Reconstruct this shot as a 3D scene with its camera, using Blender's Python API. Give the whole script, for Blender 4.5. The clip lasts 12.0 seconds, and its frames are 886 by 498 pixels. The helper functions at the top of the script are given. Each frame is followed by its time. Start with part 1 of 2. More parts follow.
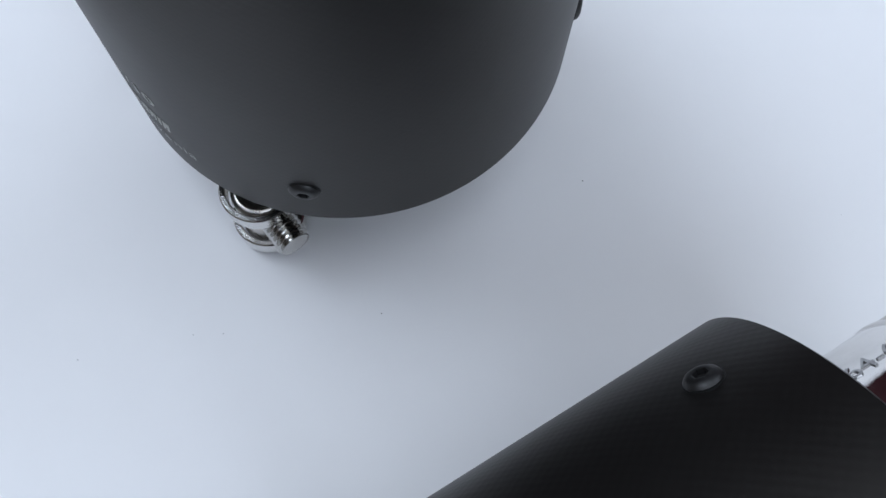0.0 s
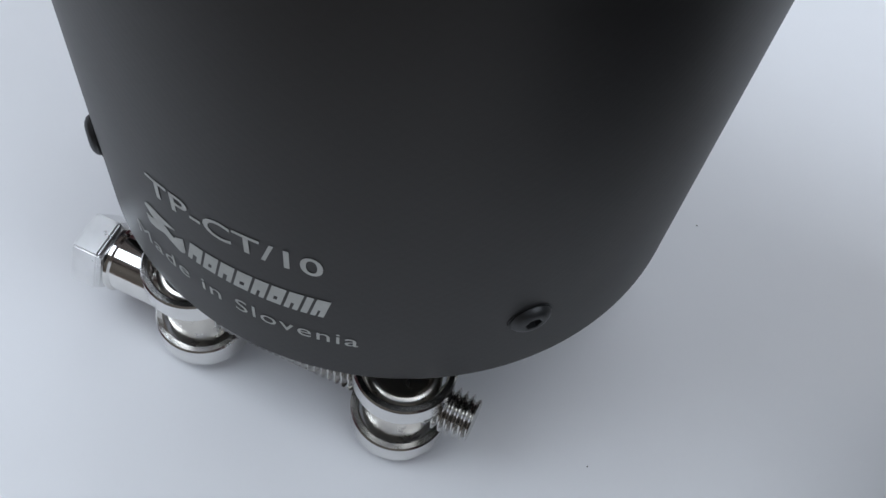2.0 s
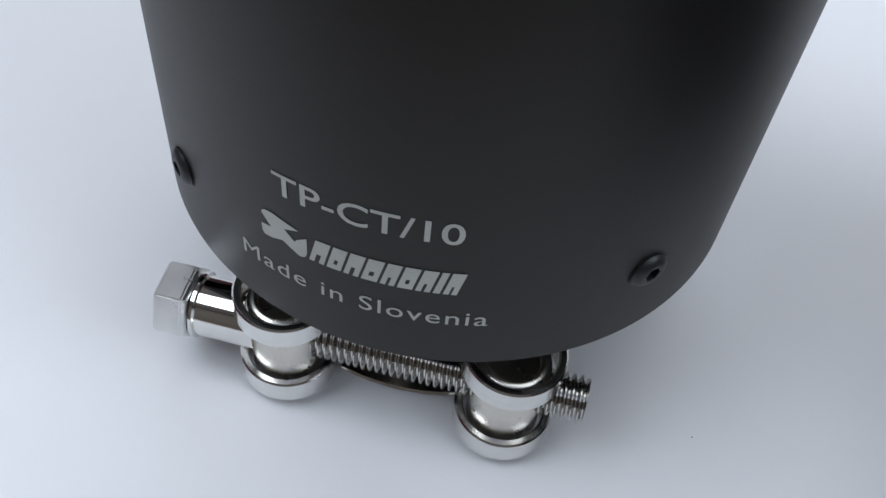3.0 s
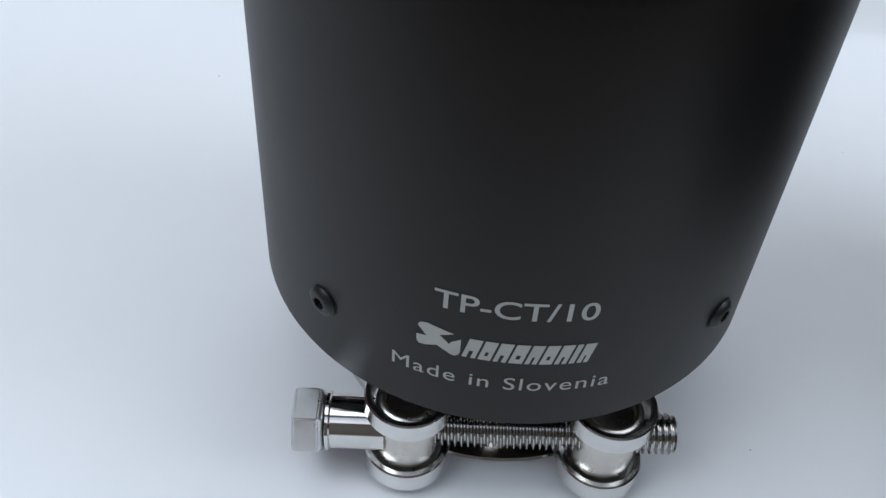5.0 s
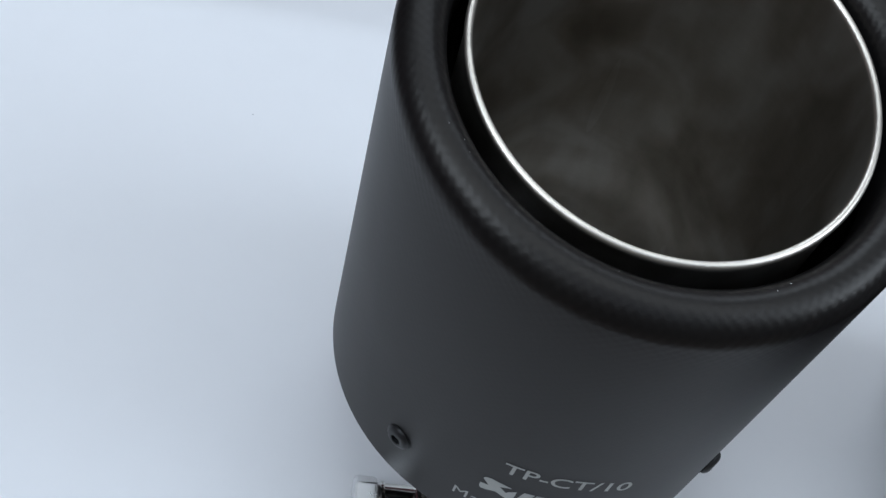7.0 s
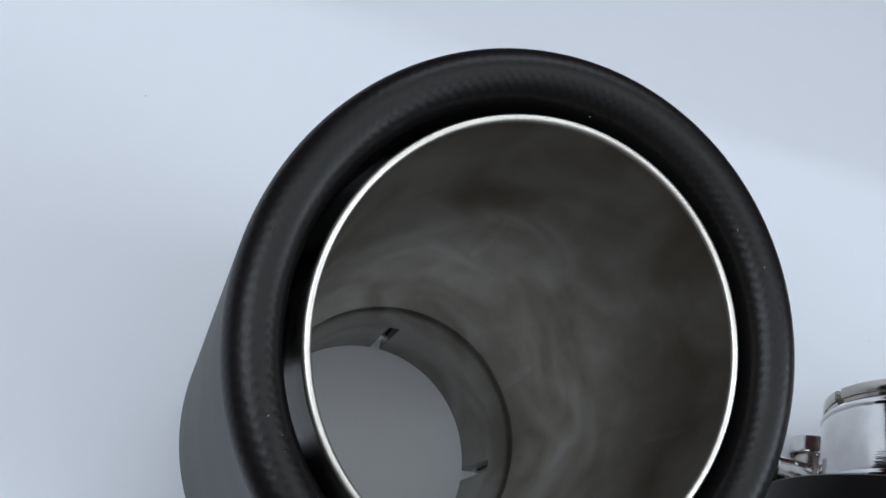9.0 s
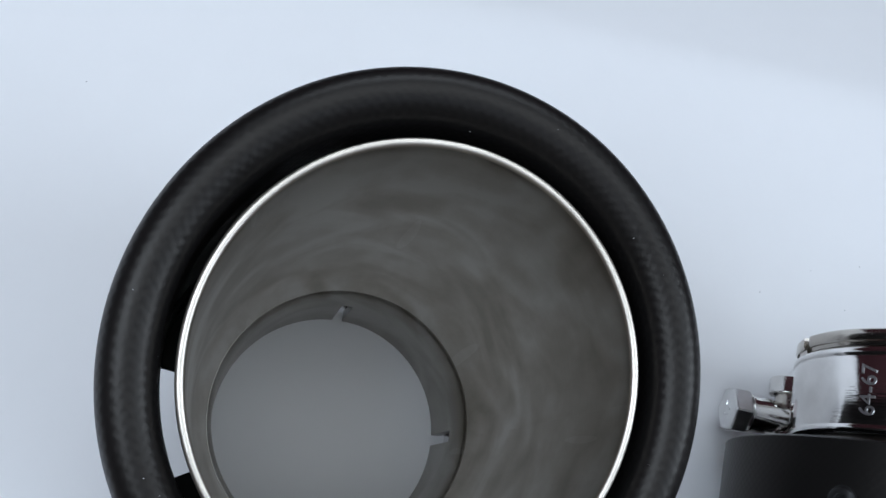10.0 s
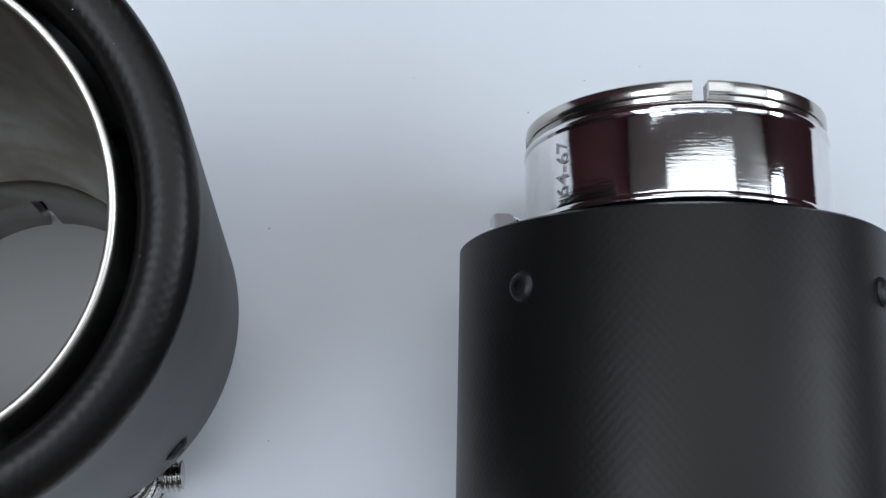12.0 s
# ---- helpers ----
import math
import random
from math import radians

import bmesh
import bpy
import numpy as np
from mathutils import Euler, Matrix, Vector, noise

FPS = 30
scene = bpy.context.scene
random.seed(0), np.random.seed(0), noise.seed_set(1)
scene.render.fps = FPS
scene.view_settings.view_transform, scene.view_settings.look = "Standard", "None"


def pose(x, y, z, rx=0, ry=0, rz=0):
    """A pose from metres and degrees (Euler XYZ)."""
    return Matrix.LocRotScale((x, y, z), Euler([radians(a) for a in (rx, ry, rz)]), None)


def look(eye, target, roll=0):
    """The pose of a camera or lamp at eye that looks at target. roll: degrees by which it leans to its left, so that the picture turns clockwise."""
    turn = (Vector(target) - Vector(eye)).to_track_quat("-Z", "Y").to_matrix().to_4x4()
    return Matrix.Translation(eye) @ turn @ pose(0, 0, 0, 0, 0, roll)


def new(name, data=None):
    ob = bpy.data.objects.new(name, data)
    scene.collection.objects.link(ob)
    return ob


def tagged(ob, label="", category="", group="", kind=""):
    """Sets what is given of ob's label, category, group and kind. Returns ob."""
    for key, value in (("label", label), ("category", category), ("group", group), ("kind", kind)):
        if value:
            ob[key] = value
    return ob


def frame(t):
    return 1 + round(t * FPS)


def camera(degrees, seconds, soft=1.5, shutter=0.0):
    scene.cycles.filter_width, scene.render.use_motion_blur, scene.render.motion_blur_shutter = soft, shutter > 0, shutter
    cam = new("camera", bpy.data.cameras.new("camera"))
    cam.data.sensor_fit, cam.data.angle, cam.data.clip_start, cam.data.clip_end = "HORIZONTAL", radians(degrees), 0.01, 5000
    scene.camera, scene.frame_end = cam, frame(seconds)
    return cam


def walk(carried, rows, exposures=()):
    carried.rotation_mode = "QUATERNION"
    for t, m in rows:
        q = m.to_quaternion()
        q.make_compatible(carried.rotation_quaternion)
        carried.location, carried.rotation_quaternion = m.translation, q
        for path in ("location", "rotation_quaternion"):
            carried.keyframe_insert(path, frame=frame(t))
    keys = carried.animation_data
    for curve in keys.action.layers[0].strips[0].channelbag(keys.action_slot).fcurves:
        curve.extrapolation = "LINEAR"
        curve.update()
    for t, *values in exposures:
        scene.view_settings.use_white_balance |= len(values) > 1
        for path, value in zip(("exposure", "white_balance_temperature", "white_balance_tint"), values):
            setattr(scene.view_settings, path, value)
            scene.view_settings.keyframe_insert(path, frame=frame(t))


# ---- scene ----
cam = camera(49.1, 12.0, soft=1.5)
walk(cam, [
    (0.0, pose(0.1070, -0.0567, 0.2250, 17.74, -0.82, 52.97)),
    (0.5, pose(0.0809, -0.0754, 0.2050, 22.34, -2.84, 48.24)),
    (1.0, pose(0.0699, -0.0874, 0.1917, 26.07, -4.99, 40.42)),
    (1.5, pose(0.0547, -0.0898, 0.1765, 29.15, -6.63, 31.07)),
    (2.0, pose(0.0414, -0.1025, 0.1663, 31.40, -5.68, 25.10)),
    (2.5, pose(0.0303, -0.1167, 0.1556, 34.94, -5.02, 19.85)),
    (3.0, pose(0.0218, -0.1273, 0.1550, 38.60, -4.40, 14.97)),
    (3.5, pose(0.0070, -0.1418, 0.1582, 41.94, -5.16, 10.07)),
    (3.7, pose(0.0033, -0.1489, 0.1571, 43.52, -4.47, 8.88)),
    (5.3, pose(-0.0177, -0.1523, 0.1841, 45.22, -3.16, 1.43)),
    (5.5, pose(-0.0151, -0.1509, 0.1923, 44.72, -2.86, 1.61)),
    (6.0, pose(-0.0221, -0.1515, 0.2125, 41.98, -3.78, 0.90)),
    (6.5, pose(-0.0404, -0.1427, 0.2261, 39.23, -6.07, 0.93)),
    (7.0, pose(-0.0592, -0.1289, 0.2354, 36.30, -11.15, 1.86)),
    (7.5, pose(-0.0616, -0.1046, 0.2488, 31.64, -16.86, 5.63)),
    (7.7, pose(-0.0599, -0.0934, 0.2477, 29.84, -17.66, 7.14)),
    (9.3, pose(-0.0532, -0.0405, 0.2776, 18.17, -17.93, 9.09)),
    (9.5, pose(-0.0495, -0.0321, 0.2801, 16.69, -16.84, 8.43)),
    (10.0, pose(-0.0314, -0.0225, 0.2827, 14.37, -13.70, 5.87)),
    (10.5, pose(-0.0086, -0.0223, 0.2899, 13.50, -10.60, 2.61)),
    (11.0, pose(0.0208, -0.0245, 0.2902, 14.00, -9.30, -0.23)),
    (11.5, pose(0.0495, -0.0344, 0.2807, 13.85, -8.82, -2.94)),
    (12.0, pose(0.0641, -0.0455, 0.2750, 13.83, -8.04, -4.61)),
], exposures=[
    (0.0, 0.03, 6350, 13), (0.5, -0.10, 6350, 13), (1.0, -0.15, 6400, 13), (1.5, -0.08, 6500, 12), (2.0, -0.05, 6600, 12.5), (2.5, 0.05, 6600, 12.5),
    (3.0, 0.08, 6600, 12.5), (3.7, 0.10, 6600, 12), (5.3, 0.0, 6450, 11), (6.5, -0.10, 6400, 10.5), (7.0, -0.08, 6350, 10.5), (7.7, -0.03, 6350, 10.5), (9.3, -0.18, 6350, 11.5), (10.0, -0.05, 6350, 11),
    (11.0, 0.02, 6350, 10.5), (12.0, -0.10, 6400, 11),
])

# ---- world and light ----
world = bpy.data.worlds.new("world")
scene.world = world
world.use_nodes = True
wn = world.node_tree
sky = wn.nodes.new("ShaderNodeTexSky")
sky.sky_type = "NISHITA"
sky.sun_disc = False
sky.sun_elevation = radians(38)
sky.sun_rotation = radians(200)
wn.nodes["Background"].inputs["Strength"].default_value = 0.1
wn.links.new(sky.outputs[0], wn.nodes["Background"].inputs["Color"])
scene.view_settings.exposure = 0.0


def area_light(name, m, sx, sy, watts, colour):
    data = bpy.data.lights.new(name, "AREA")
    data.shape, data.size, data.size_y = "RECTANGLE", sx, sy
    data.energy, data.color = watts, colour
    ob = new(name, data)
    ob.matrix_world = m
    return ob


# four ceiling openings added for light: x from, x to, y from, y to
CEILING_OPENINGS = ((-1.80, -0.62, -1.10, 0.12), (0.92, 2.00, -1.10, 0.12), (-0.50, 0.80, -1.80, -0.75), (-0.95, 1.15, 1.20, 1.88))
DAYLIGHT = (0.79, 0.90, 1.0)
for (xa, xb, ya, yb), watts in zip(CEILING_OPENINGS, (24.0, 9.0, 1.6, 21.5)):
    mid = ((xa + xb) / 2, (ya + yb) / 2)
    area_light("ceiling_fill_light", look((*mid, 1.78), (*mid, 0.0)), xb - xa - 0.04, yb - ya - 0.04, watts, DAYLIGHT)
# high east-wall opening added for light: y from, y to, z from, z to
WALL_OPENING = (-0.95, 0.25, 1.15, 1.68)
# unseen source that brightens the right side of the lying tip
wy, wz = (WALL_OPENING[0] + WALL_OPENING[1]) / 2, (WALL_OPENING[2] + WALL_OPENING[3]) / 2
area_light("wall_fill_light", look((2.16, wy, wz), (0.0, wy, wz)), WALL_OPENING[1] - WALL_OPENING[0] - 0.04, WALL_OPENING[3] - WALL_OPENING[2] - 0.04, 20.0, DAYLIGHT)
LAMP = (-0.02, 0.03)


# ---- materials ----
def material(name, base, rough=0.5, metal=0.0, spec=0.5):
    m = bpy.data.materials.new(name)
    m.use_nodes = True
    b = m.node_tree.nodes["Principled BSDF"]
    b.inputs["Base Color"].default_value = (*base, 1)
    b.inputs["Roughness"].default_value = rough
    b.inputs["Metallic"].default_value = metal
    b.inputs["Specular IOR Level"].default_value = spec
    return m, m.node_tree, b


def node(t, kind, **values):
    n = t.nodes.new(kind)
    for k, v in values.items():
        n.inputs[k].default_value = v
    return n


def coords(t, scale=(1, 1, 1), uv=False):
    c = t.nodes.new("ShaderNodeTexCoord")
    mp = t.nodes.new("ShaderNodeMapping")
    mp.inputs["Scale"].default_value = scale
    t.links.new(c.outputs["UV" if uv else "Object"], mp.inputs["Vector"])
    return mp.outputs["Vector"]


def noise_tex(t, vec, scale, detail=4.0, rough=0.55):
    n = node(t, "ShaderNodeTexNoise", Scale=scale, Detail=detail, Roughness=rough)
    t.links.new(vec, n.inputs["Vector"])
    return n.outputs["Fac"]


def ramp(t, fac, stops):
    r = t.nodes.new("ShaderNodeValToRGB")
    e = r.color_ramp.elements
    while len(e) < len(stops):
        e.new(0.5)
    for k, (p, c) in zip(e, stops):
        k.position, k.color = p, (*c, 1)
    t.links.new(fac, r.inputs["Fac"])
    return r.outputs["Color"]


def span(t, fac, low, high):
    r = node(t, "ShaderNodeMapRange")
    r.inputs["To Min"].default_value, r.inputs["To Max"].default_value = low, high
    t.links.new(fac, r.inputs["Value"])
    return r.outputs["Result"]


def bump(t, b, fac, strength, distance, before=None):
    n = node(t, "ShaderNodeBump", Strength=strength, Distance=distance)
    t.links.new(fac, n.inputs["Height"])
    if before is not None:
        t.links.new(before, n.inputs["Normal"])
    t.links.new(n.outputs["Normal"], b.inputs["Normal"])
    return n.outputs["Normal"]


def mixed(t, kind, a, c):
    n = t.nodes.new("ShaderNodeMath")
    n.operation = kind
    t.links.new(a, n.inputs[0])
    if hasattr(c, "links"):
        t.links.new(c, n.inputs[1])
    else:
        n.inputs[1].default_value = c
    return n.outputs[0]


def make_carbon(name, body):
    """Matt lacquered carbon weave, 1.1 mm tows under the lacquer. body: how far it shows on the straight sleeve."""
    m, t, b = material(name, (0.009, 0.009, 0.010), 0.42, 0.0, 0.32)
    b.inputs["Specular Tint"].default_value = (1.0, 0.945, 0.88, 1)
    uv = coords(t, (1, 1, 1), True)
    sep = t.nodes.new("ShaderNodeSeparateXYZ")
    t.links.new(uv, sep.inputs[0])
    wob = mixed(t, "MULTIPLY", noise_tex(t, uv, 90.0, 2), 2.4)
    tow = mixed(t, "MULTIPLY", mixed(t, "SINE", mixed(t, "ADD", mixed(t, "MULTIPLY", sep.outputs["X"], 2900.0), wob), 0.0),
                mixed(t, "SINE", mixed(t, "ADD", mixed(t, "MULTIPLY", sep.outputs["Y"], 2900.0), wob), 0.0))
    # the weave stands out where the cloth is bent over the rim
    rim = node(t, "ShaderNodeMapRange")
    rim.inputs["From Min"].default_value, rim.inputs["From Max"].default_value = 0.088, 0.099
    rim.inputs["To Min"].default_value, rim.inputs["To Max"].default_value = body, 1.0
    t.links.new(sep.outputs["Y"], rim.inputs["Value"])
    weave = mixed(t, "MULTIPLY", mixed(t, "MULTIPLY_ADD", tow, 0.5), rim.outputs["Result"])
    big = noise_tex(t, uv, 28.0, 3)
    patch = mixed(t, "MULTIPLY", noise_tex(t, uv, 240.0, 4, 0.65), rim.outputs["Result"])
    fine = noise_tex(t, uv, 1500.0, 2)
    tone = mixed(t, "ADD", mixed(t, "MULTIPLY", weave, 0.30), mixed(t, "MULTIPLY", big, 0.4))
    t.links.new(ramp(t, tone, [(0.1, (0.0046, 0.0042, 0.0043)), (0.6, (0.0080, 0.0074, 0.0074))]), b.inputs["Base Color"])
    gloss = mixed(t, "ADD", mixed(t, "MULTIPLY", weave, 0.15), mixed(t, "ADD", mixed(t, "MULTIPLY", big, 0.42), mixed(t, "MULTIPLY", patch, 0.40)))
    t.links.new(mixed(t, "SUBTRACT", span(t, gloss, 0.40, 0.60), mixed(t, "MULTIPLY", rim.outputs["Result"], 0.12)), b.inputs["Roughness"])
    n1 = bump(t, b, weave, 0.34, 0.00008)
    n2 = bump(t, b, fine, 0.10, 0.00005, n1)
    bump(t, b, patch, 0.42, 0.00020, n2)
    return m


def make_chrome(name, base, rough, streak=0.0, grit=0.0):
    m, t, b = material(name, base, rough, 1.0)
    v = coords(t)
    n = noise_tex(t, v, 260.0, 3)
    t.links.new(span(t, n, max(0.02, rough - 0.03), rough + 0.05), b.inputs["Roughness"])
    stain = noise_tex(t, v, 90.0, 4)
    t.links.new(ramp(t, stain, [(0.35, tuple(c * 0.86 for c in base)), (0.6, base)]), b.inputs["Base Color"])
    w = bump(t, b, noise_tex(t, v, 180.0, 2), 0.05, 0.0004)
    if grit:
        w = bump(t, b, noise_tex(t, v, 1900.0, 3, 0.7), grit, 0.0002, w)
    if streak:
        u = coords(t, (0.10, 1, 1), True)
        bump(t, b, noise_tex(t, u, 1600.0, 3), streak, 0.0002, w)
    return m


def make_steel(name, dim):
    """Brushed stainless tube with smeared stains, polishing marks and scratches."""
    m, t, b = material(name, (0.42, 0.40, 0.37), 0.3, 1.0)
    v = coords(t)
    lines = noise_tex(t, coords(t, (0.12, 1, 1), True), 900.0, 3)
    smear = node(t, "ShaderNodeTexNoise", Scale=42.0, Detail=2.0, Roughness=0.4, Distortion=1.2)
    t.links.new(v, smear.inputs["Vector"])
    cloud = smear.outputs["Fac"]
    spots = noise_tex(t, coords(t, (1, 0.5, 1), True), 120.0, 4, 0.6)
    tone = mixed(t, "ADD", mixed(t, "MULTIPLY", lines, 0.05), mixed(t, "ADD", mixed(t, "MULTIPLY", cloud, 0.70), mixed(t, "MULTIPLY", spots, 0.25)))
    nick = noise_tex(t, coords(t, (1, 0.16, 1), True), 150.0, 0)
    tone = mixed(t, "ADD", tone, mixed(t, "MULTIPLY", mixed(t, "GREATER_THAN", nick, 0.77), 0.05))
    t.links.new(ramp(t, tone, [(0.36, (0.24 * dim, 0.218 * dim, 0.185 * dim)), (0.49, (0.33 * dim, 0.307 * dim, 0.275 * dim)), (0.62, (0.43 * dim, 0.415 * dim, 0.39 * dim))]), b.inputs["Base Color"])
    t.links.new(span(t, mixed(t, "ADD", mixed(t, "MULTIPLY", lines, 0.3), mixed(t, "MULTIPLY", cloud, 0.7)), 0.22, 0.42), b.inputs["Roughness"])
    return m


def make_plain(name, base, rough, scale, low=0.9, relief=0.05, size=0.001, metal=0.0, spec=0.5):
    m, t, b = material(name, base, rough, metal, spec)
    v = coords(t)
    mix = mixed(t, "ADD", mixed(t, "MULTIPLY", noise_tex(t, v, scale, 4), 0.6), mixed(t, "MULTIPLY", noise_tex(t, v, scale * 14, 3), 0.4))
    t.links.new(ramp(t, mix, [(0.3, tuple(c * low for c in base)), (0.7, base)]), b.inputs["Base Color"])
    bump(t, b, noise_tex(t, v, scale * 20, 4), relief, size)
    return m


LIP = make_chrome("satin_lip", (0.82, 0.76, 0.67), 0.38)
GLOW, _, glow = material("lamp_glow", (0.9, 0.9, 0.9), 0.5)
glow.inputs["Emission Color"].default_value = (0.84, 0.93, 1.0, 1)
glow.inputs["Emission Strength"].default_value = 1.75
CARBON = make_carbon("matt_carbon", 0.15)
CARBON_WOVEN = make_carbon("matt_woven_carbon", 0.6)
CHROME = make_chrome("chrome", (0.80, 0.788, 0.762), 0.08)
LOOP = make_chrome("sheared_chrome", (0.80, 0.79, 0.77), 0.12, 0.0, 0.22)
THREAD = make_chrome("threaded_chrome", (0.58, 0.57, 0.55), 0.16)
# grey base replaces the shading and glints round the raised digits
STAMP = make_chrome("shaded_stamp_chrome", (0.52, 0.52, 0.53), 0.38)
BAND = make_chrome("polished_band", (0.80, 0.79, 0.78), 0.07, 0.16)
NICKEL = make_chrome("nickel_edge", (0.60, 0.565, 0.52), 0.15)
STEEL = make_steel("brushed_steel", 1.55)
PIPE = make_steel("dull_pipe_steel", 0.85)
BLACK = make_plain("black_oxide", (0.007, 0.007, 0.0075), 0.46, 200.0, 0.7, 0.1, 0.0002)
SOCKET = make_plain("socket_black", (0.006, 0.006, 0.006), 0.5, 300.0, 0.7, 0.1, 0.0002)
PRINT = make_plain("grey_print", (0.50, 0.51, 0.48), 0.55, 300.0, 0.82, 0.08, 0.0001)
PAPER = make_plain("white_paper", (0.80, 0.80, 0.81), 0.72, 6.0, 0.975, 0.10, 0.0003, 0.0, 0.25)
# this brown stands in for shade in front of the standing tip
WOOD = make_plain("shade_brown_table", (0.16, 0.105, 0.075), 0.5, 5.0, 0.9)
MAROON = make_plain("maroon_wall", (0.060, 0.011, 0.016), 0.8, 3.0, 0.8)
TAUPE = make_plain("taupe_wall", (0.20, 0.17, 0.14), 0.8, 3.0, 0.8)
GALV = make_chrome("satin_bolt_head", (0.82, 0.82, 0.82), 0.28)
WORN = make_chrome("worn_chrome", (0.70, 0.665, 0.61), 0.27)
CEIL = make_plain("grey_ceiling", (0.42, 0.40, 0.39), 0.9, 3.0, 0.9)


def make_boards():
    """Boarded ceiling, 9 cm boards with dark joints."""
    m, t, b = material("ceiling_boards", (0.5, 0.48, 0.47), 0.8)
    w = node(t, "ShaderNodeTexWave", Scale=3.5, Distortion=0.6, Detail=2.0)
    w.bands_direction = "X"
    t.links.new(coords(t), w.inputs["Vector"])
    t.links.new(ramp(t, w.outputs["Fac"], [(0.15, (0.20, 0.175, 0.16)), (0.55, (0.80, 0.76, 0.73))]), b.inputs["Base Color"])
    return m


BOARDS = make_boards()
# unseen floor, kept pale to throw light up at the ceiling
FLOORM = make_plain("bounce_floor", (0.42, 0.38, 0.34), 0.5, 3.0, 0.7)


# ---- building blocks ----
def finish(name, bm, mat, parent=None, smooth=True):
    bmesh.ops.recalc_face_normals(bm, faces=bm.faces)
    me = bpy.data.meshes.new(name)
    for f in bm.faces:
        f.smooth = smooth
    bm.to_mesh(me)
    bm.free()
    me.materials.append(mat)
    if smooth:
        me.set_sharp_from_angle(angle=radians(38))
    ob = new(name, me)
    ob.parent = parent
    return ob


def part(name, bm, mat, parent, label="", smooth=True):
    ob = finish(name, bm, mat, parent, smooth)
    if label:
        ob["label"] = label
    return ob


def empty(name, m):
    ob = new(name)
    ob.empty_display_size = 0.02
    ob.matrix_world = m
    return ob


SLANT_X, SLANT_Y = 0.011, 0.2138        # the outlet is cut at a slant


def lathe(profile, seg=128, closed=False, bm=None, a0=0.0, a1=2 * math.pi):
    """Turns (radius, z, slant share) about z; closed joins the profile's ends. Part turns get end caps."""
    bm = bm or bmesh.new()
    uvl = bm.loops.layers.uv.verify()
    full = abs(a1 - a0 - 2 * math.pi) < 1e-6
    cols = seg if full else seg + 1
    ring = []
    for j in range(cols):
        a = a0 + (a1 - a0) * j / seg
        col = []
        for p in profile:
            r, z = p[0], p[1]
            w = p[2] if len(p) > 2 else 0.0
            x, y = r * math.cos(a), r * math.sin(a)
            col.append(bm.verts.new((x, y, z + w * (SLANT_X * x + SLANT_Y * y))))
        ring.append(col)
    run = [0.0]
    for p, q in zip(profile, profile[1:] + profile[:1]):
        run.append(run[-1] + math.hypot(p[0] - q[0], p[1] - q[1]))
    n = len(profile)
    mean = max(p[0] for p in profile)
    for j in range(seg):
        ca, cb = ring[j], ring[(j + 1) % cols]
        for i in range(n if closed else n - 1):
            k = (i + 1) % n
            f = bm.faces.new((ca[i], cb[i], cb[k], ca[k]))
            u0, u1 = mean * (a1 - a0) * j / seg, mean * (a1 - a0) * (j + 1) / seg
            for lp, uv in zip(f.loops, ((u0, run[i]), (u1, run[i]), (u1, run[i + 1]), (u0, run[i + 1]))):
                lp[uvl].uv = uv
    if closed and not full:
        bm.faces.new(ring[0])
        bm.faces.new(list(reversed(ring[-1])))
    return bm


def arc(cr, cz, rad, d0, d1, steps, w=0.0):
    return [(cr + rad * math.cos(radians(d0 + (d1 - d0) * i / steps)), cz + rad * math.sin(radians(d0 + (d1 - d0) * i / steps)), w)
            for i in range(steps + 1)]


def box(lo, hi, bm=None, bevel=0.0):
    bm = bm or bmesh.new()
    c = [(a + b) / 2 for a, b in zip(lo, hi)]
    s = [b - a for a, b in zip(lo, hi)]
    bmesh.ops.create_cube(bm, size=1.0, matrix=Matrix.Translation(c) @ Matrix.Diagonal((*s, 1)))
    if bevel:
        bmesh.ops.bevel(bm, geom=list(bm.edges), offset=bevel, segments=2, affect="EDGES")
    return bm


def strip(path, thick, z0, z1, bm=None, soft=0.0003):
    """A bent metal strip that stands along a plan path of (x, y)."""
    bm = bm or bmesh.new()
    cols = []
    for i, p in enumerate(path):
        a, b = path[max(0, i - 1)], path[min(len(path) - 1, i + 1)]
        d = Vector((b[0] - a[0], b[1] - a[1])).normalized()
        nx, ny = -d.y, d.x
        h = thick / 2
        sect = [(-h, z0 + soft), (-h + soft, z0), (h - soft, z0), (h, z0 + soft), (h, z1 - soft), (h - soft, z1), (-h + soft, z1), (-h, z1 - soft)]
        cols.append([bm.verts.new((p[0] + nx * o, p[1] + ny * o, z)) for o, z in sect])
    for ca, cb in zip(cols, cols[1:]):
        for i in range(8):
            k = (i + 1) % 8
            bm.faces.new((ca[i], cb[i], cb[k], ca[k]))
    bm.faces.new(cols[0])
    bm.faces.new(list(reversed(cols[-1])))
    return bm


def turned(bm, m):
    bmesh.ops.transform(bm, matrix=m, verts=bm.verts)
    return bm


def along(p, d):
    """Turns local z to the plan direction d, at p."""
    return Matrix.Translation(p) @ Vector(d).to_track_quat("Z", "Y").to_matrix().to_4x4()


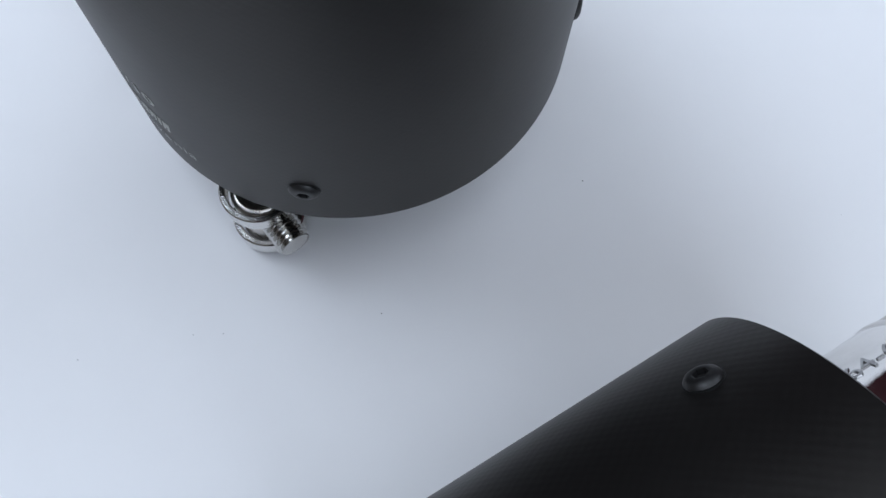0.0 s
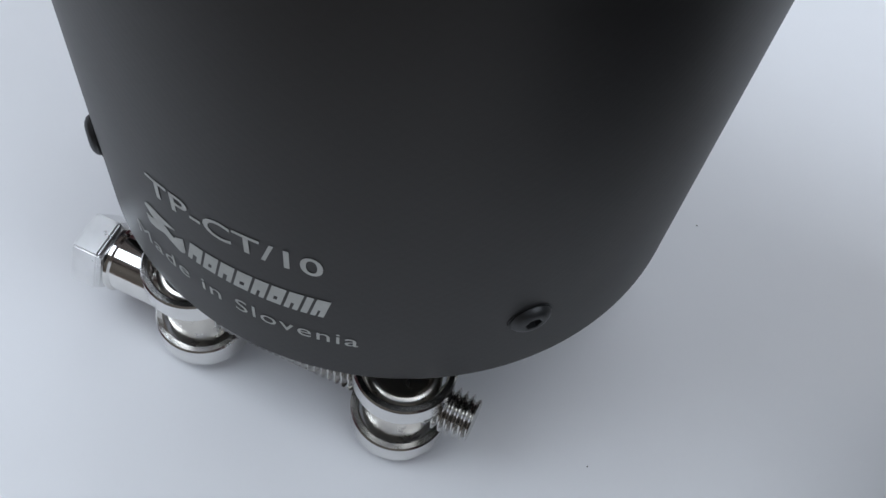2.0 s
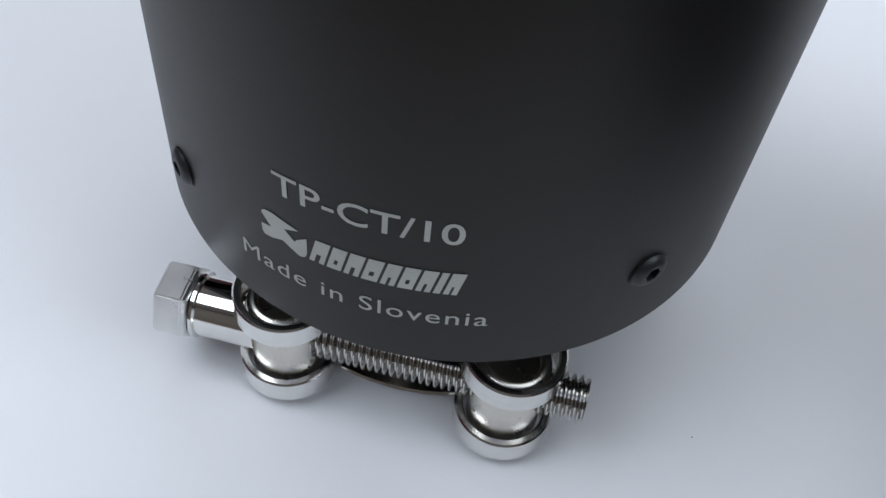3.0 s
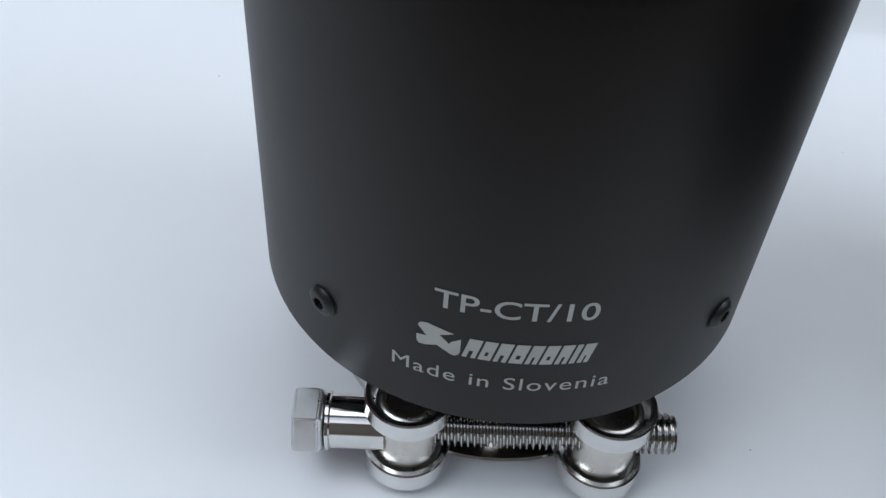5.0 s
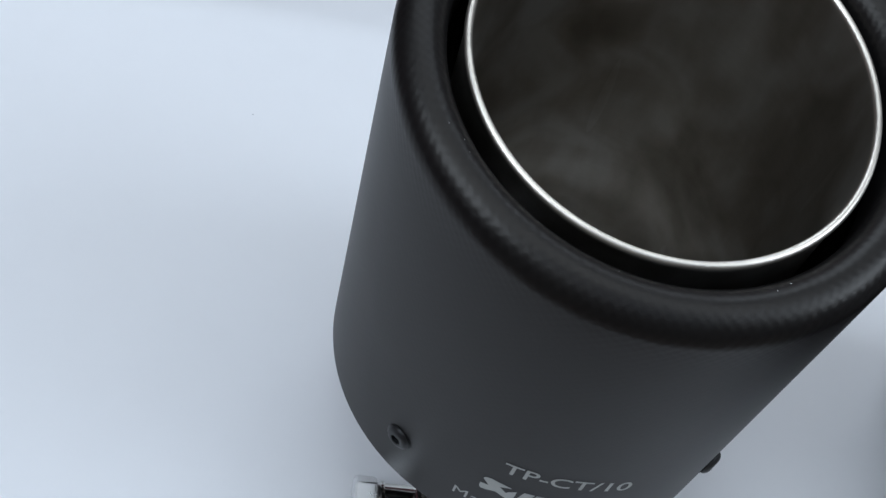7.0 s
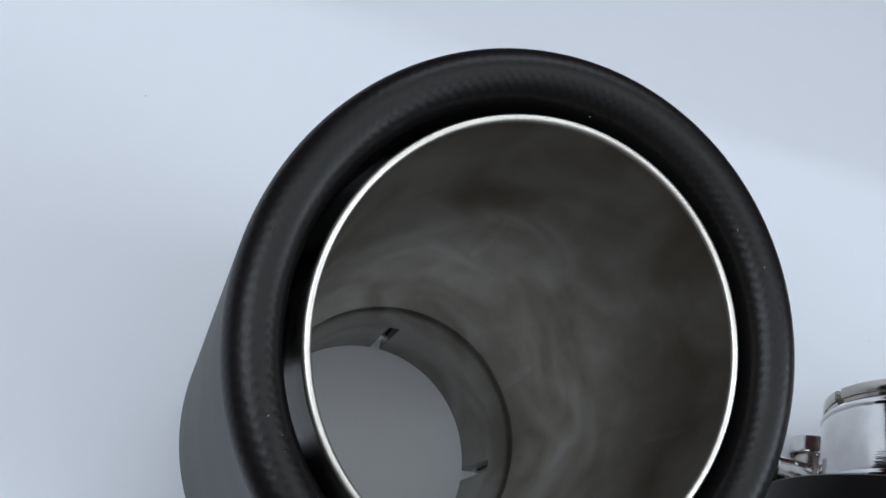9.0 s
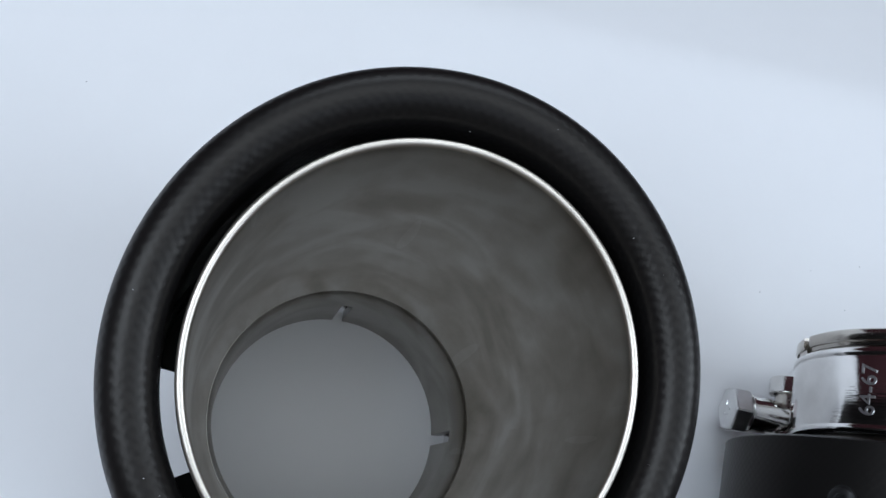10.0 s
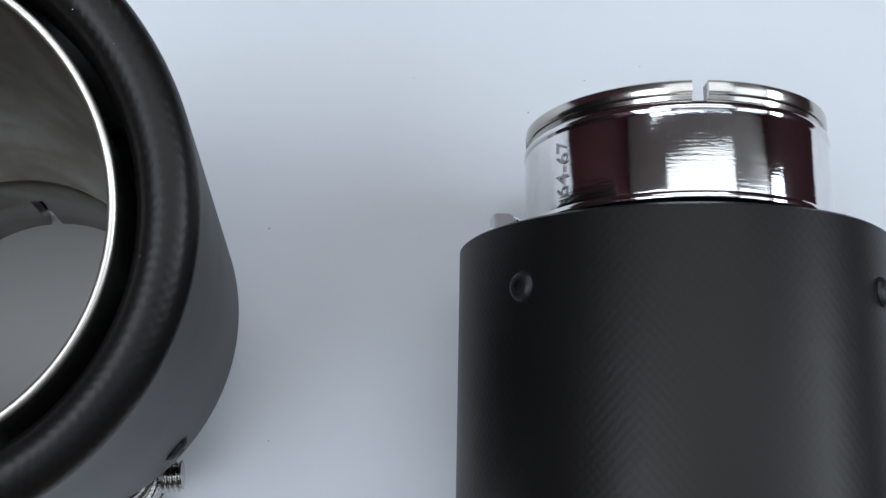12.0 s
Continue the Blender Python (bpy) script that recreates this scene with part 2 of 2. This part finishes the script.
def letters(text, width, height, space=1.0, weight=0.0):
    """Flat lettering as a bmesh, its lower left at 0, 0."""
    cu = bpy.data.curves.new("lettering", "FONT")
    cu.body, cu.size, cu.resolution_u, cu.space_character, cu.offset = text, 1.0, 4, space, weight
    ob = new("lettering", cu)
    dg = bpy.context.evaluated_depsgraph_get()
    me = bpy.data.meshes.new_from_object(ob.evaluated_get(dg))
    bm = bmesh.new()
    bm.from_mesh(me)
    bpy.data.objects.remove(ob)
    bpy.data.meshes.remove(me)
    xs, ys = [v.co.x for v in bm.verts], [v.co.y for v in bm.verts]
    sx, sy = width / (max(xs) - min(xs)), height / (max(ys) - min(0.0, 0.0))
    x0 = min(xs)
    for v in bm.verts:
        v.co = Vector(((v.co.x - x0) * sx, v.co.y * sy, 0.0))
    return bm


def flat_shapes(polys):
    bm = bmesh.new()
    for poly in polys:
        bm.faces.new([bm.verts.new((x, y, 0)) for x, y in poly])
    bmesh.ops.triangulate(bm, faces=bm.faces)
    return bm


def wrapped(bm, a0, z0, rad, rise):
    """Bends a flat bmesh onto the tube: x runs round it from the angle a0 (0 is -y), y runs up from z0."""
    bmesh.ops.subdivide_edges(bm, edges=[e for e in bm.edges if e.calc_length() > 0.0016], cuts=2)
    bmesh.ops.triangulate(bm, faces=bm.faces)
    for v in bm.verts:
        a = a0 + v.co.x / rad
        r = rad + rise
        v.co = Vector((r * math.sin(a), -r * math.cos(a), z0 + v.co.y))
    return bm


# ---- exhaust tip ----
R, ZB, ZT, ROLL = 0.0505, 0.0298, 0.1252, 0.0048
PIPE_IN, PIPE_OUT = 0.0317, 0.0345


def shell(parent, mat):
    inn = R - 0.0016
    prof = [(R - 0.0008, ZB, 0.0), (R, ZB + 0.0006, 0.0)]
    prof += [(R, ZB + (ZT - ZB) * k / 10, k / 10) for k in range(1, 10)]
    prof += arc(R - ROLL, ZT, ROLL, 0, 180, 20, 1.0)
    prof += [(R - 2 * ROLL, ZT - 0.007, 1.0), (R - 2 * ROLL + 0.0012, ZT - 0.007, 1.0)]
    prof += arc(R - ROLL, ZT, ROLL - 0.0013, 180, 0, 8, 1.0)
    prof += [(inn, ZT - 0.006, 1.0), (inn, ZB, 0.0)]
    return part("shell", lathe(prof, 160, True), mat, parent, "matt black carbon sleeve with a rolled rim")


def inner_tube(parent, turn):
    zi, ri = 0.1277, 0.0377
    prof = [(0.0345, 0.0368, 0), (0.0372, 0.0475, 0), (ri + 0.0001, 0.058, 0.0), (ri + 0.0001, zi - 0.003, 1)]
    prof += arc(ri - 0.0001, zi - 0.0004, 0.0008, -10, 180, 10, 1)
    prof += [(ri - 0.0010, zi - 0.003, 1), (ri - 0.0010, 0.058, 0), (0.0362, 0.0475, 0), (0.0329, 0.0368, 0)]
    tube = part("inner_tube", lathe(prof, 128, True), STEEL, parent, "stained brushed steel inner tube")
    cone = [(PIPE_OUT, 0.0225), (PIPE_OUT, 0.0335), (0.0345, 0.0366), (0.0328, 0.0366), (0.0324, 0.0360), (PIPE_IN + 0.0003, 0.0345), (PIPE_IN, 0.0335), (PIPE_IN, 0.0225)]
    part("reducer", lathe([(r, z, 0) for r, z in cone], 128, True), PIPE, tube, "dull mottled steel reducer")
    bead = [(p[0], p[1] + 0.00005, p[2]) for p in arc(ri - 0.0001, zi - 0.0002, 0.00075, 0, 360, 16, 1)][:-1]
    part("lip", lathe(bead, 128, True), LIP, tube, "bright polished steel lip")
    wall = [(PIPE_IN, 0.0003), (PIPE_IN + 0.0003, 0.0), (PIPE_OUT, 0.0), (PIPE_OUT, 0.0225), (PIPE_IN, 0.0225)]
    lip = [(PIPE_OUT + 0.00005, 0.0), (0.0359, 0.0), (0.0364, 0.0004), (0.0364, 0.0026), (0.0360, 0.0032), (0.0355, 0.0033), (0.0352, 0.0042), (PIPE_OUT + 0.00005, 0.0046)]
    half = 0.0016 / 0.0335
    for k in range(4):
        c = radians(90 * (k + 1) + turn - 1.0)
        seg = part("pipe_segment", lathe([(r, z, 0) for r, z in wall], 24, True, None, c + half, c + math.pi / 2 - half), PIPE, parent, "slotted steel inlet pipe wall")
        part("pipe_lip", lathe([(r, z, 0) for r, z in lip], 24, True, None, c + half, c + math.pi / 2 - half), NICKEL, seg, "bright nickel end lip")


def screw(parent, a, z):
    head = bmesh.new()
    rows = [(0.0031, 0.0), (0.0032, 0.0004), (0.0029, 0.0009), (0.0023, 0.0013), (0.0016, 0.0015)]
    seg = 24
    cols = []
    for j in range(seg):
        t = 2 * math.pi * j / seg
        hexr = 0.00115 / math.cos((t % (math.pi / 3)) - math.pi / 6)
        cols.append([head.verts.new((r * math.cos(t), r * math.sin(t), h)) for r, h in rows + [(hexr, 0.0014), (hexr, 0.0004)]])
    for j in range(seg):
        ca, cb = cols[j], cols[(j + 1) % seg]
        for i in range(len(ca) - 1):
            head.faces.new((ca[i], cb[i], cb[i + 1], ca[i + 1]))
    head.faces.new([c[-1] for c in cols])
    d = (math.sin(a), -math.cos(a), 0)
    m = along((d[0] * (R - 0.0002), d[1] * (R - 0.0002), z), d)
    ob = part("screw", turned(head, m), BLACK, parent, "black button-head socket screw")
    washer = lathe([(0.0028, -0.0006), (0.0035, -0.0006), (0.0035, 0.0002), (0.0028, 0.0002)], 32, True)
    part("washer", turned(washer, m), SOCKET, ob)


def bracket(parent, a, half):
    """A flanged steel arc that holds the tube inside the sleeve behind a screw."""
    rim = R - 0.0020
    prof = [(0.0376, 0.0395, 0), (rim, 0.0395, 0), (rim, 0.0500, 0), (rim - 0.0012, 0.0500, 0), (rim - 0.0012, 0.0407, 0), (0.0376, 0.0407, 0)]
    mid = a - math.pi / 2
    part("bracket", lathe(prof, 16, True, None, mid - half, mid + half), SOCKET, parent, "dark steel spacer arc")


def printing(parent):
    """Grey lettering, an emblem and a wordmark drawn as plain shapes."""
    part("lettering", wrapped(letters("TP-CT/10", R * 0.529, 0.0041, 1.0, 0.009), -0.300, 0.0584, R, 0.00009), PRINT, parent, "pale grey printed model code", False)
    part("lettering", wrapped(letters("Made in Slovenia", R * 0.765, 0.0032, 1.12), -0.438, 0.0403, R, 0.00009), PRINT, parent, "pale grey printed origin line", False)
    e = 0.001
    mark = [(0, 68), (44, 73), (4, 120), (9, 134), (22, 143), (46, 146), (160, 121), (100, 97), (142, 59), (149, 73), (190, 101), (190, 26), (181, 7), (168, 0), (156, 0),
            (90, 36), (41, 19), (12, 17), (1, 33)]
    part("emblem", wrapped(flat_shapes([[(x * 0.0000405, y * 0.0000440) for x, y in mark]]), -0.352, 0.0472, R, 0.00009), PRINT, parent, "pale grey angular emblem", False)
    x = 0.0
    for k, w in enumerate((2.25, 2.1, 2.15, 2.25, 2.0, 2.1, 2.0, 0.95, 1.9)):
        h, b = 4.8, 0.78
        lean = 0.232
        def slab(xa, xb, ya, yb):
            return [(x + xa + lean * ya, ya), (x + xb + lean * ya, ya), (x + xb + lean * yb, yb), (x + xa + lean * yb, yb)]
        if w < 1.5:
            polys = [slab(0, w, 0, h)]
        elif k % 2 == 0:
            polys = [slab(0, b, 0, h), slab(b, w - b, 1.8, h), slab(w - b, w, 0, h)]
        else:
            polys = [slab(0, b, 0, h), slab(b, w - b, 0, 1.1), slab(b, w - b, 2.1, h), slab(w - b, w, 0, h)]
        block = flat_shapes([[(a * e * 1.01, c * e) for a, c in p] for p in polys])
        bmesh.ops.remove_doubles(block, verts=block.verts, dist=1e-6)
        part("wordmark_block", wrapped(block, -0.1935, 0.0475, R, 0.00009), PRINT, parent, "", False)
        x += w + 0.42


def hex_head(m, af, length, lean=55.0):
    """lean: height in degrees of the corner edge that faces -y."""
    bm = bmesh.new()
    rows = []
    cr = af / math.sqrt(3)
    v = m.to_3x3().inverted() @ Vector((0.0, -math.cos(radians(lean)), math.sin(radians(lean))))
    ph = math.atan2(v.y, v.x)
    for z, k in ((0.0, 0.90), (0.0005, 1.0), (length - 0.0008, 1.0), (length, 0.88)):
        rows.append([bm.verts.new((cr * k * math.cos(math.pi / 3 * j + ph), cr * k * math.sin(math.pi / 3 * j + ph), z)) for j in range(6)])
    for a, b in zip(rows, rows[1:]):
        for j in range(6):
            bm.faces.new((a[j], a[(j + 1) % 6], b[(j + 1) % 6], b[j]))
    bm.faces.new(rows[0])
    bm.faces.new(rows[-1])
    bmesh.ops.bevel(bm, geom=list(bm.edges), offset=0.00025, segments=2, affect="EDGES")
    for k, (x, y, w) in enumerate(((-0.0016, 0.0014, 0.0011), (0.0004, 0.0016, 0.0009), (0.0018, 0.0002, 0.0008), (-0.0004, -0.0018, 0.0013))):
        bmesh.ops.create_cube(bm, size=1.0, matrix=Matrix.Translation((x, y, 0.0)) @ Matrix.Rotation(0.6 * k, 4, "Z") @ Matrix.Diagonal((w, 0.0004, 0.0004, 1)))
    return turned(bm, m)


def thread(m, length, rad, pitch=0.00128):
    bm = bmesh.new()
    seg, n = 24, int(length / pitch * 6)
    cols = []
    for j in range(seg + 1):
        t = 2 * math.pi * j / seg
        col = []
        for i in range(n + 1):
            r = rad - (0.0, 0.0, 0.00055, 0.00105, 0.00105, 0.00055)[i % 6]
            z = i * pitch / 6 + pitch * j / seg
            if z > length - 0.0008:
                r = min(r, rad - 0.0004)
            col.append(bm.verts.new((r * math.cos(t), r * math.sin(t), min(z, length))))
        cols.append(col)
    for ca, cb in zip(cols, cols[1:]):
        for i in range(n):
            bm.faces.new((ca[i], cb[i], cb[i + 1], ca[i + 1]))
    end = [bm.verts.new(((rad - 0.0006) * math.cos(2 * math.pi * j / seg), (rad - 0.0006) * math.sin(2 * math.pi * j / seg), length)) for j in range(seg)]
    bm.faces.new(end)
    return turned(bm, m)


BARREL_R, BARREL_L = Vector((0.0211, -0.0400)), Vector((-0.0183, -0.0401))


def loop_path(c, mirror):
    """From the band, across to the barrel at c and round it."""
    a, b = 0.0359, 0.0078
    x, y = (-c[0] if mirror else c[0]), c[1]
    dist, pc = math.hypot(x, y), math.atan2(y, x)
    pp = pc + math.acos((a + b) / dist)
    out = [(a * math.cos(pp + 0.01 * k), a * math.sin(pp + 0.01 * k)) for k in (6, 4, 2, 0)]
    q0 = pp + math.pi
    lead = len(out)
    for k in range(41):
        t = q0 + radians(305) * k / 40
        out.append((x + b * math.cos(t), y + b * math.sin(t)))
    if mirror:
        out = [(-u, v) for u, v in out]
    return out, lead, pp


def clamp(parent, turn, z0, rise, slope):
    """Band clamp: a polished band with rolled loops, two barrels and a threaded bolt. turn: degrees about the tip's axis; z0: its lower edge; rise, slope: how the bolt sits."""
    z1 = z0 + 0.0228
    zm = (z0 + z1) / 2
    rot = Matrix.Rotation(radians(turn), 4, "Z")
    _, _, p_r = loop_path(BARREL_R, False)
    _, _, p_l = loop_path(BARREL_L, True)
    a0, a1 = p_r + 0.05, math.pi - p_l - 0.05
    ro, ri = 0.0368, 0.0351
    sect = [(ri, z0 + 0.0004), (ri + 0.0004, z0), (ro - 0.0009, z0 + 0.0001), (ro - 0.0003, z0 + 0.0006), (ro, z0 + 0.0014), (ro, z0 + 0.0019), (ro - 0.00042, z0 + 0.0026),
            (ro - 0.00030, z0 + 0.0034), (ro - 0.00030, z1 - 0.0034), (ro - 0.00042, z1 - 0.0026), (ro, z1 - 0.0019), (ro, z1 - 0.0014), (ro - 0.0003, z1 - 0.0006), (ro - 0.0009, z1 - 0.0001),
            (ri + 0.0004, z1), (ri, z1 - 0.0004)]
    band = part("clamp_band", turned(lathe([(r, z, 0) for r, z in sect], 120, True, None, a0, a1), rot), BAND, parent, "polished chrome clamp band stamped with its size")
    for c, mir in ((BARREL_R, False), (BARREL_L, True)):
        path, lead, _ = loop_path(c, mir)
        bm = strip(path[:lead + 7], 0.0015, z0 + 0.0004, z1 - 0.0004)
        strip(path[lead + 6:], 0.0015, z0 + 0.0004, z0 + 0.0056, bm)
        strip(path[lead + 6:], 0.0015, z1 - 0.0052, z1 - 0.0004, bm)
        part("loop", turned(bm, rot), LOOP, band, "rolled chrome band loop")
        rb, zt = 0.0064, z1 - 0.0010
        prof = [(0.0001, z0 + 0.004), (0.0040, z0 + 0.004), (0.0048, z0 + 0.0026), (rb - 0.0006, z0 + 0.0024), (rb, z0 + 0.0030), (rb, zt - 0.0026),
                (rb - 0.0002, zt - 0.0019), (rb - 0.0007, zt - 0.0014), (rb - 0.0013, zt - 0.0013), (rb - 0.0018, zt - 0.0016), (0.0044, zt - 0.0026), (0.0034, zt - 0.0031), (0.0001, zt - 0.0033)]
        bm = turned(lathe(prof, 40), Matrix.Translation((c[0], c[1], 0)))
        part("barrel", turned(bm, rot), WORN, band, "chrome barrel with dished ends")
    flange = [(0.0352, z0 - 0.0010), (0.0389, z0 - 0.0014), (0.0393, z0 - 0.0009), (0.0390, z0 - 0.0005), (0.0352, z0 + 0.0002)]
    part("tongue", turned(lathe([(r, z, 0) for r, z in flange], 24, True, None, radians(-104), radians(-71)), rot), NICKEL, band, "dark polished band tongue")
    d = Vector((*(BARREL_R - BARREL_L), slope)).normalized()
    base = Vector((*BARREL_L, zm + rise))
    start = base - d * 0.0223
    part("bolt_head", turned(hex_head(along(start, d), 0.0123, 0.0060), rot), GALV, band, "chrome hexagon bolt head")
    sleeve = lathe([(0.0034, 0.0), (0.0052, 0.0), (0.0059, 0.0004), (0.0059, 0.0010), (0.0054, 0.0013), (0.0054, 0.0118), (0.0034, 0.0118)], 40, True)
    part("sleeve", turned(turned(sleeve, along(start + d * 0.0061, d)), rot), CHROME, band, "smooth chrome bolt sleeve")
    part("bolt", turned(thread(along(start + d * 0.0170, d), 0.0580, 0.0041), rot), THREAD, band, "chrome threaded bolt")
    txt = letters("64-67", 0.0132, 0.0040)
    done = bmesh.ops.extrude_face_region(txt, geom=list(txt.faces))
    raised = {g for g in done["geom"] if isinstance(g, bmesh.types.BMVert)}
    for v in txt.verts:
        x, y = v.co.x, v.co.y
        a = radians(-121.3 + turn) + (y - 0.0020) / 0.037
        r = ro - 0.00036 + (0.00034 if v in raised else 0.0)
        v.co = Vector((r * math.sin(a), -r * math.cos(a), zm + 0.0066 - x))
    part("size_stamp", txt, STAMP, band, "raised size numbers", False)
    return band


def exhaust_tip(m, label, sleeve, turn, z0, back, bolt, slot, off=(0, 0, 0)):
    tip = empty("exhaust_tip", m)
    tagged(tip, label, "exhaust tip", "exhaust tips on the sheet")
    shell(tip, sleeve)
    inner_tube(tip, slot)
    for deg, z, half in ((-42.8, 0.0452, 21.0), (46.5, 0.0458, 43.2), (180 - back, 0.0444, 44.7), (180 + back, 0.0444, 37.0)):
        screw(tip, radians(deg), z)
        bracket(tip, radians(deg), radians(half))
    printing(tip)
    clamp(tip, turn, z0, *bolt)
    for ob in tip.children:
        if ob.name.split(".")[0] in ("clamp_band", "inner_tube", "pipe_segment"):
            ob.location = off
    return tip


# ---- the place ----
def structure(name, bm, mat, label, smooth=False):
    return tagged(finish(name, bm, mat, None, smooth), label, name.split("_")[0], "", "structure")


def build_place():
    x0, x1, y0, y1, zf, zc = -1.9, 2.1, -1.9, 1.95, -0.75, 1.75
    t = 0.12
    structure("floor", box((x0 - t, y0 - t, zf - 0.1), (x1 + t, y1 + t, zf)), FLOORM, "unseen plain room floor, pale to bounce light upward")
    bm = bmesh.new()
    (wa, wb, ws, wn_), (ea, eb, _, _), (sa, sb, ss, sn), (na, nb, ns, nn) = CEILING_OPENINGS
    for lo, hi in (((x0 - t, y0 - t), (x1 + t, ss)), ((x0 - t, ss), (sa, ws)), ((sb, ss), (x1 + t, ws)), ((x0 - t, ws), (wa, wn_)), ((eb, ws), (x1 + t, wn_)),
                   ((wb, ws), (sa, sn)), ((sb, ws), (ea, sn)), ((wb, sn), (ea, wn_)), ((x0 - t, wn_), (x1 + t, ns)), ((x0 - t, ns), (na, nn)), ((nb, ns), (x1 + t, nn)), ((x0 - t, nn), (x1 + t, y1 + t))):
        box((*lo, zc), (*hi, zc + 0.1), bm)
    structure("ceiling", bm, BOARDS, "unseen pale grey boarded ceiling with four openings added for light")
    # unseen walls, added and coloured for the red and brown mirrored in the chrome
    structure("wall_west", box((x0 - t, y0, zf), (x0, y1, zc)), MAROON, "unseen dark red plain wall")
    bm = bmesh.new()
    wa, wb, wl, wh = WALL_OPENING
    for lo, hi in (((y0, zf), (y1, wl)), ((y0, wh), (y1, zc)), ((y0, wl), (wa, wh)), ((wb, wl), (y1, wh))):
        box((x1, lo[0], lo[1]), (x1 + t, hi[0], hi[1]), bm)
    structure("wall_east", bm, MAROON, "unseen dark red wall with a high opening added for light")
    structure("wall_north", box((x0 - t, y1, zf), (x1 + t, y1 + t, zc)), MAROON, "unseen dark red plain wall")
    structure("wall_south", box((x0 - t, y0 - t, zf), (x1 + t, y0, zc)), TAUPE, "unseen brownish grey plain wall")
    # an unseen dark table carries the sheet, standing in for shade before the tip
    structure("table_top", box((-0.75, -0.60, -0.032), (0.95, 0.128, -0.0022), None, 0.003), WOOD, "unseen plain table top under the white sheet, brown in place of shade")
    # the sheet lies flat; its bend over the table's far edge mimics a shadow
    bm = bmesh.new()
    edge, bend, drop = 0.130, 0.050, radians(25)
    # near edge is cut short so the tip reflects dark table, like shade
    prof = [(-0.165 + (edge + 0.165) * k / 40, 0.0) for k in range(41)]
    prof += [(edge + bend * math.sin(drop * k / 14), -bend * (1 - math.cos(drop * k / 14))) for k in range(1, 15)]
    prof.append((prof[-1][0] + 0.9 * math.cos(drop), prof[-1][1] - 0.9 * math.sin(drop)))
    cols = (-0.6, -0.3, 0.0, 0.3, 0.6, 0.8)
    top = [[bm.verts.new((x, y, z)) for x in cols] for y, z in prof]
    low = [[bm.verts.new((x, y - 0.001, z - 0.0016)) for x in cols] for y, z in prof]
    for a, b, up in [(p, q, True) for p, q in zip(top, top[1:])] + [(p, q, False) for p, q in zip(low, low[1:])]:
        for i in range(5):
            bm.faces.new((a[i], a[i + 1], b[i + 1], b[i]) if up else (a[i], b[i], b[i + 1], a[i + 1]))
    structure("ground", bm, PAPER, "white matt paper sheet, bent down at the far table edge in place of a shadow", True)
    # unseen lamp after the band's bright spot, enlarged to light the tube
    lamp = empty("ceiling_lamp", pose(*LAMP, zc))
    tagged(lamp, "unseen long white ceiling lamp with a glowing diffuser, enlarged to light the tube", "ceiling lamp")
    part("housing", box((-0.58, -0.475, -0.03), (0.90, 0.475, 0.0), None, 0.006), CEIL, lamp)
    part("diffuser", box((-0.56, -0.455, -0.038), (0.88, 0.455, -0.0305), None, 0.003), GLOW, lamp)


def specks(bm, spots, size):
    for x, y, z in spots:
        d = size * random.uniform(0.5, 1.3)
        bmesh.ops.create_icosphere(bm, subdivisions=1, radius=d, matrix=Matrix.Translation((x, y, z)) @ Matrix.Diagonal((random.uniform(0.7, 1.8), random.uniform(0.6, 1.2), 0.5, 1)))
    return bm


def dust():
    """A few crumbs on the sheet, and lint on the standing tip's rim."""
    rng = random.Random(4)
    spots = [(rng.uniform(-0.16, 0.20), rng.uniform(-0.14, 0.11), 0.00008) for _ in range(22)]
    ob = finish("crumbs", specks(bmesh.new(), [p for p in spots if math.hypot(p[0], p[1]) > 0.06 and not (0.09 < p[0] and p[1] < 0.04)], 0.00014), SOCKET)
    tagged(ob, "tiny dark crumbs scattered on the white sheet", "crumbs", "", "stuff")


build_place()
standing = exhaust_tip(Matrix.Identity(4), "matt black carbon exhaust tip standing upright on the white sheet", CARBON, 0.0, 0.0020, 45.0, (0.0002, 0.00115), 1.5)
LYING = Matrix(((0.98209, -0.16169, -0.09675, 0.1576), (-0.09963, -0.00977, -0.99498, 0.0324), (0.15994, 0.98679, -0.02570, 0.0544), (0, 0, 0, 1)))
exhaust_tip(LYING, "matt black carbon exhaust tip lying on its side", CARBON_WOVEN, -5.0, 0.0046, 47.5, (0.0020, -0.0004), 3.0, (0.0021, 0.0006, -0.0010))
dust()
lint = []
for k in range(14):
    a, b = random.uniform(0, 2 * math.pi), radians(random.uniform(70, 170))
    r = R - ROLL + (ROLL + 0.00003) * math.cos(b)
    x, y = r * math.cos(a), r * math.sin(a)
    lint.append((x, y, ZT + (ROLL + 0.00003) * math.sin(b) + SLANT_X * x + SLANT_Y * y))
tagged(part("lint", specks(bmesh.new(), lint, 0.00006), PAPER, standing, "pale specks of lint"), "", "", "", "stuff")
